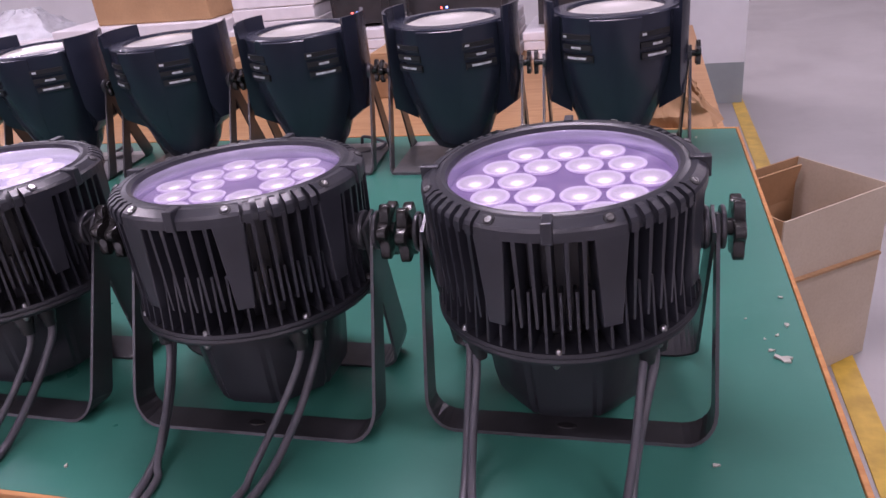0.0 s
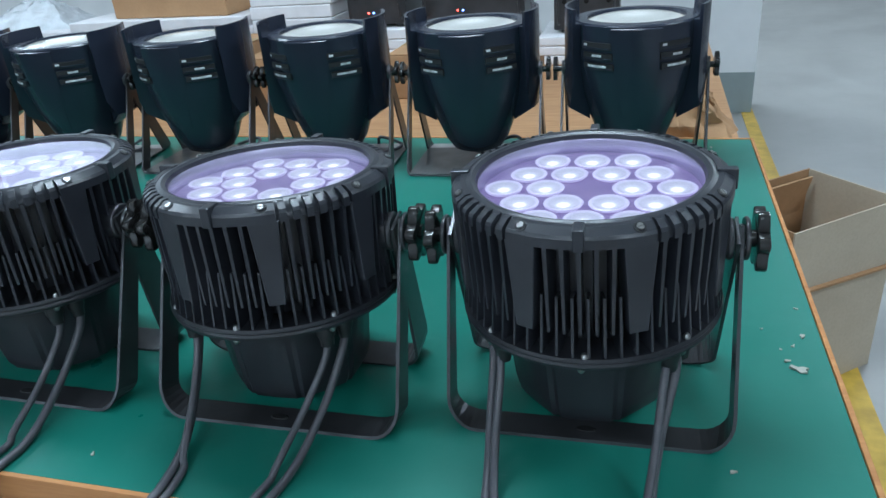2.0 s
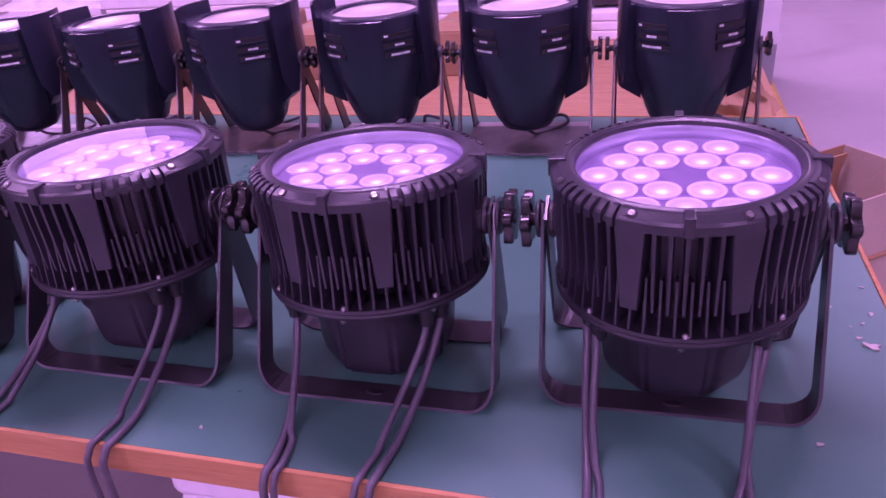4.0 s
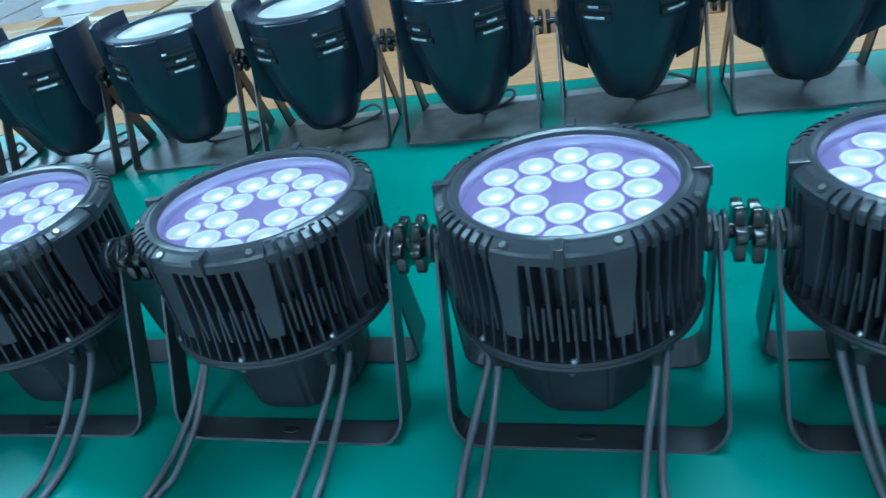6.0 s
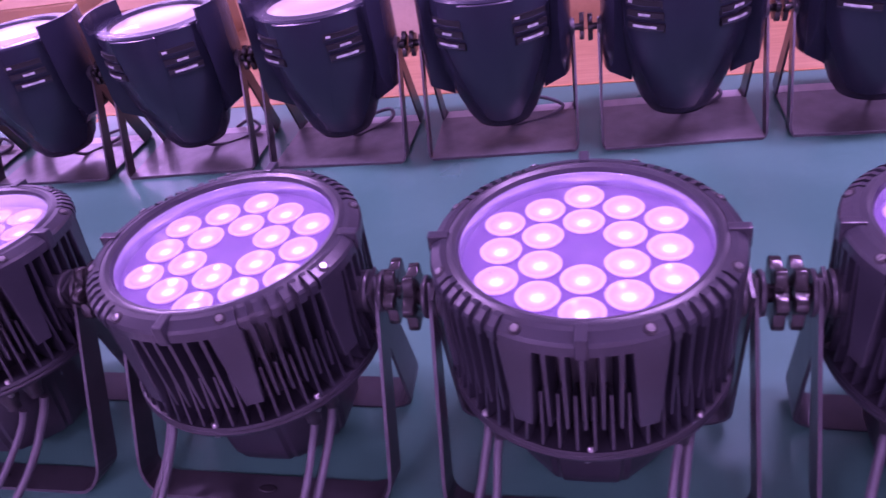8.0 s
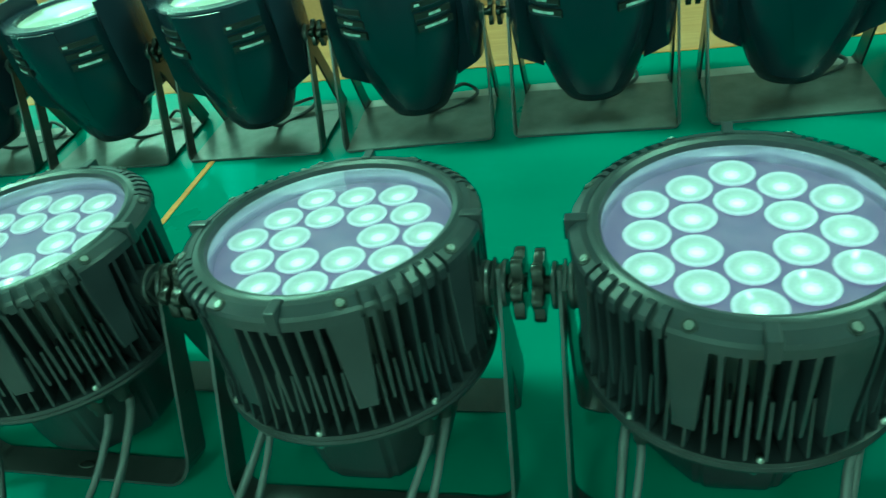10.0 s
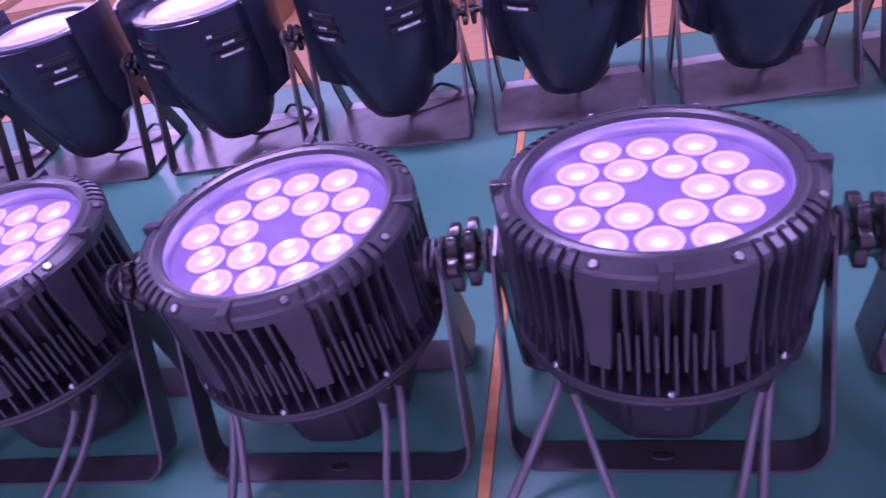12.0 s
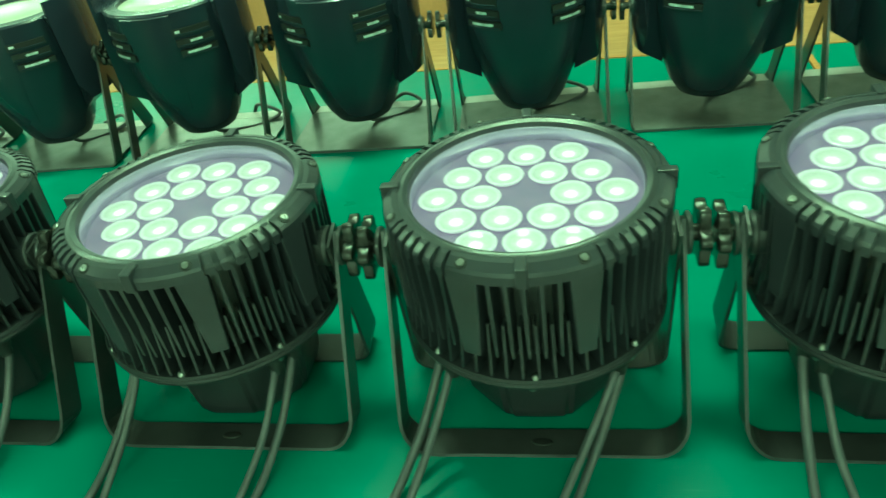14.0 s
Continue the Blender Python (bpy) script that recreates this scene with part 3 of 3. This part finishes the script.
def cob_par(m):
    """The tall round spotlight: a barrel that narrows to an egg-shaped foot, side shells with ears, one large lens."""
    root = new("cob_light")
    root.matrix_world = m
    tagged(root, "tall black barrel-shaped stage spotlight with one lit white lens", "stage light", "barrel spotlights in the back row")
    pivot = 0.195
    lean = 22.0
    part("yoke", strip_u(0.1385, 0.014, 0.012, 0.026, 0.004, lean, pivot), STEEL, root, "black painted flat steel yoke")
    part("yoke", strip_u(0.1340, 0.014, 0.012, 0.034, 0.004, -lean - 3, pivot), STEEL, root, "black painted flat steel yoke")
    # sheet added over the mat, its grey standing in for shade and reflection
    part("base_plate", boxed(-0.1325, 0.1325, -0.0925, 0.076, 0.0042, 0.0064, 0.0006), BASE_GREY, root, "grey sheet added across the yoke feet in place of shaded mat")
    # pale strip laid on the rear foot to imitate its bright reflection
    part("foot_strip", boxed(-0.1285, 0.1285, 0.0785, 0.108, 0.0042, 0.0054, 0.0004), FOOT_SHEEN, root, "pale strip added as the sheen on the rear yoke foot")
    body = lathe([(0, 0.033), (0.035, 0.034), (0.052, 0.041), (0.066, 0.062), (0.083, 0.105), (0.101, 0.155), (0.1115, 0.205), (0.1155, 0.260), (0.1165, 0.288), (0.1135, 0.2915), (0.1065, 0.2915)], 48)
    part("barrel", body, BARREL, root, smooth=35)
    part("lens_ring", lathe([(0.1075, 0.2915), (0.0935, 0.2925), (0.0905, 0.2905), (0.0895, 0.285)], 48), BARREL, root, smooth=35)
    disc = lathe([(0.0902, -0.0045), (0.075, 0.0005), (0.045, 0.0035), (0, 0.005)], 48)
    part("lens", disc, COB_GLOW, root, "bright white glowing lens", 60, pose(0, 0, 0.2890))
    shell = [(0.084, 0.098), (0.129, 0.128), (0.1325, 0.165), (0.1325, 0.220), (0.1325, 0.3155), (0.1275, 0.3155), (0.1265, 0.289), (0.108, 0.289)]
    shell_bm = lathe(shell, 16, -31, 31, closed=True)
    for v in shell_bm.verts:
        k = min(1.0, max(0.0, (v.co.z - 0.098) / 0.070))
        a, rad = math.atan2(v.co.y, v.co.x) * (0.45 + 0.55 * k), math.hypot(v.co.x, v.co.y)
        v.co.x, v.co.y = rad * math.cos(a), rad * math.sin(a)
    shell_me = mesh_of("side_shell", shell_bm, BARREL, 30)
    for a in (0, 180):
        shared("side_shell", shell_me, root, pose(0, 0, 0, 0, 0, a))
    panel_bm = lathe([(0.060, 0.070), (0.0835, 0.105), (0.1022, 0.155), (0.1132, 0.205), (0.1174, 0.260), (0.1186, 0.284), (0.114, 0.2875), (0.100, 0.250), (0.080, 0.150)], 8, -22, 22, closed=True)
    for v in panel_bm.verts:
        k = min(1.0, max(0.0, (v.co.z - 0.070) / 0.16))
        a, rad = math.atan2(v.co.y, v.co.x) * (0.35 + 0.65 * k), math.hypot(v.co.x, v.co.y)
        v.co.x, v.co.y = rad * math.cos(a), rad * math.sin(a)
    panel_me = mesh_of("front_panel", panel_bm, BARREL, 30)
    # raised dark patches; the shade of open slots is put into their colour
    slot_me = mesh_of("vent_slot", lathe([(0.108, -0.0064), (0.1183, -0.0060), (0.1183, 0.0060), (0.108, 0.0064)], 8, -16.0, 16.0, closed=True), HOLE_SHADE)
    louver_me = mesh_of("louver", lathe([(0.110, -0.0056), (0.1192, -0.0046), (0.1194, -0.0030), (0.110, 0.0010)], 8, -15.0, 15.0, closed=True), BARREL)
    # short bright pieces added in the slots as glints
    glint_mes = [mesh_of("heat_sink_fin", lathe([(0.110, -0.0022), (0.1184, -0.0020), (0.1188, 0.0008), (0.1182, 0.0024), (0.110, 0.0026)], 6, a0, a1, closed=True), GLINT_METAL, 60) for a0, a1 in ((-11, 9), (-4, 6), (-12, -8))]
    for a in (-90, 90):
        shared("front_panel", panel_me, root, pose(0, 0, 0, 0, 0, a))
    for a in (-127, -53, 53, 127):
        for i, z in enumerate((0.217, 0.2355, 0.254)):
            shared("vent_slot", slot_me, root, pose(0, 0, z, 0, 0, a + (1.5 - i) * 1.2))
            shared("louver", louver_me, root, pose(0, 0, z, 0, 0, a + (1.5 - i) * 1.2))
            shared("heat_sink_fin", glint_mes[i], root, pose(0, 0, z + 0.0012, 0, 0, a + (1 - i) * 2.2))
    boss_me = mesh_of("boss", lathe([(0, 0), (0.017, 0), (0.015, 0.012), (0, 0.012)], 20), STEEL, 40)
    bolt_me = mesh_of("pivot_bolt", lathe([(0, 0), (0.006, 0), (0.006, 0.016), (0, 0.016)], 14), KNOB, 40)
    knob_me = mesh_of("knob", knob_mesh(5, 0.024, 0.015, 0.008), KNOB, 40)
    for s in (-1, 1):
        turn = pose(0, 0, 0, 0, 0, 0 if s > 0 else 180)
        shared("boss", boss_me, root, turn @ pose(0.126, 0, pivot) @ SIDEWAYS)
        shared("pivot_bolt", bolt_me, root, turn @ pose(0.137, 0, pivot) @ SIDEWAYS)
        shared("knob", knob_me, root, turn @ pose(0.1465, 0, pivot) @ SIDEWAYS @ pose(0, 0, 0, 0, 0, 30))
    part("cable_gland", lathe([(0, 0.036), (0.010, 0.036), (0.010, 0.024), (0, 0.024)], 12), BLACK_PLASTIC, root, smooth=40)
    return root


BACK_X = [0.0735 - 0.3149 * i for i in range(15)]
back_y = lambda x: 1.545 + 0.035 * x
back_first = cob_par(pose(BACK_X[0], back_y(BACK_X[0]), TABLE_Z, 0, 0, 2))
for i, x in enumerate(BACK_X[1:]):
    copy_thing(back_first, pose(x, back_y(x), TABLE_Z, 0, 0, 2 + 2.0 * math.sin(2.3 * i)))

# ---- cables ----


def cable(points, radius, label):
    me = mesh_of("power_cable", tube(points, radius), CABLE, 80)
    return tagged(new("power_cable", me), label, "cable", "power cables of the spotlights")


# where the four cables of each spotlight cross the bench edge, from its middle
CABLE_ENDS = [
    (-0.076, -0.064, 0.058, 0.069), (-0.062, -0.050, 0.040, 0.056), (-0.128, -0.106, 0.060, 0.081), (-0.141, -0.127, 0.037, 0.064),
    (-0.125, -0.104, 0.046, 0.070), (-0.128, -0.090, 0.040, 0.066), (-0.150, -0.105, 0.012, 0.042), (-0.175, -0.020, 0.022, 0.066),
    (-0.089, -0.036, 0.091, 0.107), (-0.153, -0.138, 0.000, 0.022), (-0.130, -0.110, 0.030, 0.052), (-0.120, -0.098, 0.050, 0.070),
]
rng = random.Random(7)
for (x, y, *_), ends in zip(FRONT_ROW, CABLE_ENDS):
    for i, end in enumerate(ends):
        s, k = (-1, 1 - i) if i < 2 else (1, i - 2)
        sx, sy = x + s * (0.080 + 0.011 * k), y - 0.086 + 0.022 * k
        ex = x + end
        j = rng.uniform(-0.005, 0.005)
        lift = TABLE_Z + 0.0055
        pts = [(sx, sy, TABLE_Z + 0.104), (sx + 0.1 * (ex - sx), sy - 0.010, TABLE_Z + 0.084), (sx + 0.36 * (ex - sx) + j, sy - 0.046, TABLE_Z + 0.045),
               (sx + 0.68 * (ex - sx) + j, sy - 0.092, TABLE_Z + 0.014), (sx + 0.86 * (ex - sx), TABLE_FRONT + 0.040, lift), (ex, TABLE_FRONT + 0.008, lift), (ex - 0.002, TABLE_FRONT - 0.010, lift - 0.006),
               (ex - 0.004, TABLE_FRONT - 0.018, TABLE_Z - 0.05), (ex + 0.01 * s, TABLE_FRONT - 0.018, TABLE_Z - 0.30), (ex + 0.03 * s, TABLE_FRONT + 0.05, 0.012)]
        cable(pts, 0.0041 if i % 3 else 0.0047, "grey-black rubber power cable hanging over the bench edge")
for x in BACK_X:
    y = back_y(x)
    j = rng.uniform(-0.03, 0.03)
    pts = [(x, y, TABLE_Z + 0.028), (x + 0.012, y + 0.02, TABLE_Z + 0.010), (x + 0.05 + j, y + 0.045, TABLE_Z + 0.005), (x + 0.09 + j, y + 0.08, TABLE_Z + 0.014), (x + 0.06, y + 0.105, TABLE_Z + 0.024), (x + 0.02 + j, y + 0.112, TABLE_Z + 0.005)]
    cable(pts, 0.0038, "thin black cable coiled behind a barrel spotlight")

# ---- open carton beside the bench ----


def open_carton(m, wx, wy, h, label):
    root = new("carton")
    root.matrix_world = m
    tagged(root, label, "cardboard box")
    t = 0.005
    # front and right sides paler than the other sides and the flaps
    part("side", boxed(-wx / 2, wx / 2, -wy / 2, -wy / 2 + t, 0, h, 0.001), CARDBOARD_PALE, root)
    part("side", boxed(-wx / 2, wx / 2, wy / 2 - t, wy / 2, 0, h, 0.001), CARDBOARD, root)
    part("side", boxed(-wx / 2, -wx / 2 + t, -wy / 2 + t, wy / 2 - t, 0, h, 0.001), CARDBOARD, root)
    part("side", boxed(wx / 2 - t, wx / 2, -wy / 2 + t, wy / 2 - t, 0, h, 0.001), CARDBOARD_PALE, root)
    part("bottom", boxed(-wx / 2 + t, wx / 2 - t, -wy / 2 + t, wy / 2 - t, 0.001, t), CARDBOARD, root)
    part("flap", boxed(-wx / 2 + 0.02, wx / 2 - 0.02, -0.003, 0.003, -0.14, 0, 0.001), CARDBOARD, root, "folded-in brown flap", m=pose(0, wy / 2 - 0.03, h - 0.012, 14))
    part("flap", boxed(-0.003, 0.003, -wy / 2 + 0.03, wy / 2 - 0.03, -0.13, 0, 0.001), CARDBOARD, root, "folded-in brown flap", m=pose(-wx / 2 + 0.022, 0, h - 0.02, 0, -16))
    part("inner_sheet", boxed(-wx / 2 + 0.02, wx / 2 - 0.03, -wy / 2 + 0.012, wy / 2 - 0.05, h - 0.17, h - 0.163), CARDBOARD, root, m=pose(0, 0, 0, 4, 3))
    return root


open_carton(pose(0.50, 1.99, 0, 0, 0, 40), 0.37, 0.28, 0.50, "open brown cardboard carton with folded-in flaps on the floor")

# ---- behind the rows: packing bench with cartons, foam and gear ----


def packing_bench(x0, x1, y0, y1):
    root = new("packing_bench")
    root.matrix_world = pose((x0 + x1) / 2, (y0 + y1) / 2, 0)
    tagged(root, "bare orange plywood packing bench behind the spotlights", "workbench")
    hx, hy, top = (x1 - x0) / 2, (y1 - y0) / 2, BENCH_TOP
    part("tabletop", boxed(-hx, hx, -hy, hy, top - 0.03, top, 0.002), BENCH_WOOD, root)
    for sx in (-1, 1):
        for sy in (-1, 1):
            part("leg", boxed(sx * (hx - 0.09) - 0.02, sx * (hx - 0.09) + 0.02, sy * (hy - 0.10) - 0.02, sy * (hy - 0.10) + 0.02, 0, top - 0.03, 0.003), TABLE_LEG, root)


BENCH_TOP = 0.742
packing_bench(-5.3, 0.30, 1.712, 2.95)
TAPE = simple("packing_tape", (0.50, 0.36, 0.20), 0.15)


def closed_carton(x, y, z, wx, wy, h, turn, label, material):
    root = new("carton")
    root.matrix_world = pose(x, y, z, 0, 0, turn)
    tagged(root, label, "cardboard box", "cartons on the packing bench")
    part("body", boxed(-wx / 2, wx / 2, -wy / 2, wy / 2, 0, h, 0.004), material, root)
    part("flap", boxed(-wx / 2 + 0.001, wx / 2 - 0.001, -wy / 2 + 0.001, -0.0015, h, h + 0.004, 0.001), material, root)
    part("flap", boxed(-wx / 2 + 0.001, wx / 2 - 0.001, 0.0015, wy / 2 - 0.001, h, h + 0.004, 0.001), material, root)
    part("tape", boxed(-wx / 2 - 0.0006, wx / 2 + 0.0006, -0.024, 0.024, h + 0.004, h + 0.0046), TAPE, root, "glossy clear packing tape")
    return root


def foam_stack(x0, x1, y0, y1, z0, layers, thick, rng):
    root = new("foam_stack")
    root.matrix_world = pose((x0 + x1) / 2, (y0 + y1) / 2, z0)
    tagged(root, "stack of white foam packing sheets", "packing foam", "foam stacks")
    hx, hy = (x1 - x0) / 2, (y1 - y0) / 2
    for i in range(layers):
        j = rng.uniform(-0.012, 0.012)
        part("sheet", boxed(-hx + j, hx + j, -hy, hy + j * 0.5, i * thick, (i + 1) * thick - 0.001, 0.004), FOAM, root)
    return root


def rack_unit(x0, x1, y0, y1, z0, z1, label):
    """A black control box with feet, a face plate, small knobs and two lit pilot lamps."""
    root = new("control_unit")
    root.matrix_world = pose((x0 + x1) / 2, (y0 + y1) / 2, z0)
    tagged(root, label, "control unit", "control units on the foam")
    hx, hy, h = (x1 - x0) / 2, (y1 - y0) / 2, z1 - z0
    part("case", boxed(-hx, hx, -hy + 0.003, hy, 0.010, h, 0.004), BLACK_PLASTIC, root)
    part("face_plate", boxed(-hx - 0.004, hx + 0.004, -hy - 0.001, -hy + 0.003, 0.012, h - 0.004, 0.001), STEEL, root)
    for sx in (-1, 1):
        part("foot", boxed(sx * (hx - 0.03) - 0.012, sx * (hx - 0.03) + 0.012, -hy + 0.02, -hy + 0.05, 0, 0.010), BLACK_PLASTIC, root)
        part("handle", tube([(sx * (hx - 0.012), -hy - 0.001, 0.03), (sx * (hx - 0.012), -hy - 0.022, 0.04), (sx * (hx - 0.012), -hy - 0.022, h - 0.03), (sx * (hx - 0.012), -hy - 0.001, h - 0.02)], 0.004), STEEL, root)
    count = max(2, int(hx / 0.03))
    for i in range(count):
        part("dial", lathe([(0, 0.012), (0.007, 0.012), (0.008, 0), (0, 0)], 14), KNOB, root, smooth=40, m=pose(-hx * 0.7 + i * 1.4 * hx / max(1, count - 1), -hy - 0.001, h * 0.62, 90))
    for i, mat in enumerate((PILOT_RED, PILOT_BLUE)):
        part("pilot_lamp", lathe([(0, 0.003), (0.003, 0.002), (0.0035, 0), (0, 0)], 10), mat, root, "small lit pilot lamp", 60, pose(-hx * 0.3 + i * 0.018, -hy - 0.001, h * 0.3, 90))
    return root


def pilot(name, colour):
    n = Nodes(name)
    n.set(Base_Color=colour, Emission_Color=colour)
    n.b.inputs["Emission Strength"].default_value = 6.0
    return n.m


PILOT_RED, PILOT_BLUE = pilot("red_pilot", (1.0, 0.08, 0.05)), pilot("blue_pilot", (0.2, 0.35, 1.0))

rng = random.Random(21)
x = -0.30
while x > -4.9:
    w = rng.uniform(0.30, 0.44)
    d = rng.uniform(0.24, 0.32)
    h = rng.uniform(0.10, 0.14) + (0.05 if x < -1.0 else 0)
    closed_carton(x - w / 2, 2.06 + d / 2 + rng.uniform(0, 0.05), BENCH_TOP, w, d, h, rng.uniform(-4, 4), "closed brown cardboard carton on the plywood bench", CARDBOARD if rng.random() < 0.8 else CARDBOARD_PALE)
    x -= w + rng.choice((0.03, 0.05, 0.12))
x = -2.66
while x > -4.9:
    w = rng.uniform(0.34, 0.48)
    if not -3.35 < x - w / 2 < -2.75:
        closed_carton(x - w / 2, 2.66, BENCH_TOP, w, 0.30, rng.uniform(0.24, 0.36), rng.uniform(-3, 3), "closed brown cardboard carton on the plywood bench", CARDBOARD)
    x -= w + rng.choice((0.03, 0.06))
foam_stack(-0.92, -0.28, 2.48, 2.80, BENCH_TOP, 4, 0.034, rng)
foam_stack(-0.24, 0.02, 2.50, 2.82, BENCH_TOP, 3, 0.030, rng)
foam_stack(-2.02, -1.28, 2.48, 2.86, BENCH_TOP, 5, 0.040, rng)
foam_stack(-1.26, -0.95, 2.50, 2.82, BENCH_TOP, 6, 0.045, rng)
foam_stack(-2.62, -2.05, 2.50, 2.86, BENCH_TOP, 4, 0.042, rng)
foam_stack(-3.32, -2.80, 2.46, 2.84, BENCH_TOP, 6, 0.050, rng)
closed_carton(-1.60, 2.67, BENCH_TOP + 0.200, 0.50, 0.30, 0.20, -4, "large brown cardboard carton on a white foam stack", CARDBOARD)
rack_unit(-0.90, -0.70, 2.52, 2.76, BENCH_TOP + 0.136, BENCH_TOP + 0.30, "black metal control box with red and blue pilot lamps")
rack_unit(-0.64, -0.30, 2.54, 2.78, BENCH_TOP + 0.136, BENCH_TOP + 0.28, "black metal control box with small dials")
rack_unit(-0.20, 0.00, 2.56, 2.78, BENCH_TOP + 0.090, BENCH_TOP + 0.25, "small black metal control box on white foam")


def crumpled(name, m, size, lean, material, seed):
    """A limp, crumpled heap that narrows upwards and slumps to one side."""
    bm = bmesh.new()
    bmesh.ops.create_cube(bm, size=1.0)
    bmesh.ops.subdivide_edges(bm, edges=bm.edges[:], cuts=17, use_grid_fill=True)
    for v in bm.verts:
        k = 0.5 + v.co.z
        n = noise.noise_vector(v.co * 4.5 + Vector((4.0, seed, 2.0)))
        fold = noise.noise_vector(v.co * 13.0 + Vector((seed, 1.0, 7.0)))
        v.co = Vector((v.co.x * size[0] * (1 - 0.72 * k) + lean * k, v.co.y * size[1] * (1 - 0.8 * k), k * size[2])) + Vector((n.x, n.y, n.z * 0.6 * k)) * 0.016 + fold * 0.006 * min(1, 4 * k)
        v.co.z = max(v.co.z, 0.0)
    ob = new(name, mesh_of(name, bm, material, 32))
    ob.matrix_world = m
    return ob


tagged(crumpled("paper_bag", pose(0.205, 1.785, BENCH_TOP, 0, 0, -8), (0.17, 0.11, 0.145), -0.045, CARDBOARD, 1.0), "crumpled brown paper bag slumped at the bench end", "paper bag")
tagged(crumpled("packing_film", pose(-2.36, 2.66, BENCH_TOP + 0.167, 0, 0, 12), (0.44, 0.26, 0.10), 0.05, CLOTH, 5.0), "heap of pale grey packing film on a foam stack", "packing film")

# torn scraps of paper and grit on the mat near its open end
SCRAPS = [(0.283, 0.846, 0.020), (0.272, 0.862, 0.008), (0.283, 0.895, 0.006), (0.297, 0.918, 0.009), (0.268, 0.886, 0.004), (0.300, 0.985, 0.006), (0.196, 0.664, 0.007), (0.252, 0.930, 0.004), (0.235, 1.640, 0.008), (-0.470, 0.575, 0.006)]
for k, (sx, sy, size) in enumerate(SCRAPS):
    bm = bmesh.new()
    pts = []
    for i in range(9):
        a = 2 * math.pi * i / 9
        rr = size * (0.45 + 0.55 * abs(math.sin(2.1 * i + k)))
        pts.append((rr * math.cos(a), 0.6 * rr * math.sin(a)))
    pts = [(px * 0.62, py * 0.62) for px, py in pts]
    low = [bm.verts.new((px, py, 0.0004)) for px, py in pts]
    high = [bm.verts.new((px * 0.97, py * 0.97, 0.0014 + 0.25 * abs(px))) for px, py in pts]
    bm.faces.new(high)
    for i in range(9):
        bm.faces.new((low[i], low[(i + 1) % 9], high[(i + 1) % 9], high[i]))
    ob = new("paper_scrap", mesh_of("paper_scrap", bm, PAPER))
    ob.matrix_world = pose(sx, sy, TABLE_Z, 0, 0, 35 * k - 20)
    tagged(ob, "torn pale scrap of paper lying on the green mat", "paper scrap", "paper scraps on the mat")

# under the bench edge
structure("floor_line_2", boxed(-3.0, 0.25, 0.84, 0.98, 0, 0.003), YELLOW_LINE, "worn yellow line on the floor below the bench", "floor marking")
foam_box = new("foam_box")
foam_box.matrix_world = pose(-0.28, 0.70, 0)
tagged(foam_box, "tall white foam box standing on the floor below the bench", "foam box")
part("body", boxed(-0.28, 0.28, -0.10, 0.10, 0, 0.60, 0.008), FOAM, foam_box)
part("lid", boxed(-0.285, 0.285, -0.105, 0.105, 0.601, 0.655, 0.012), FOAM, foam_box)
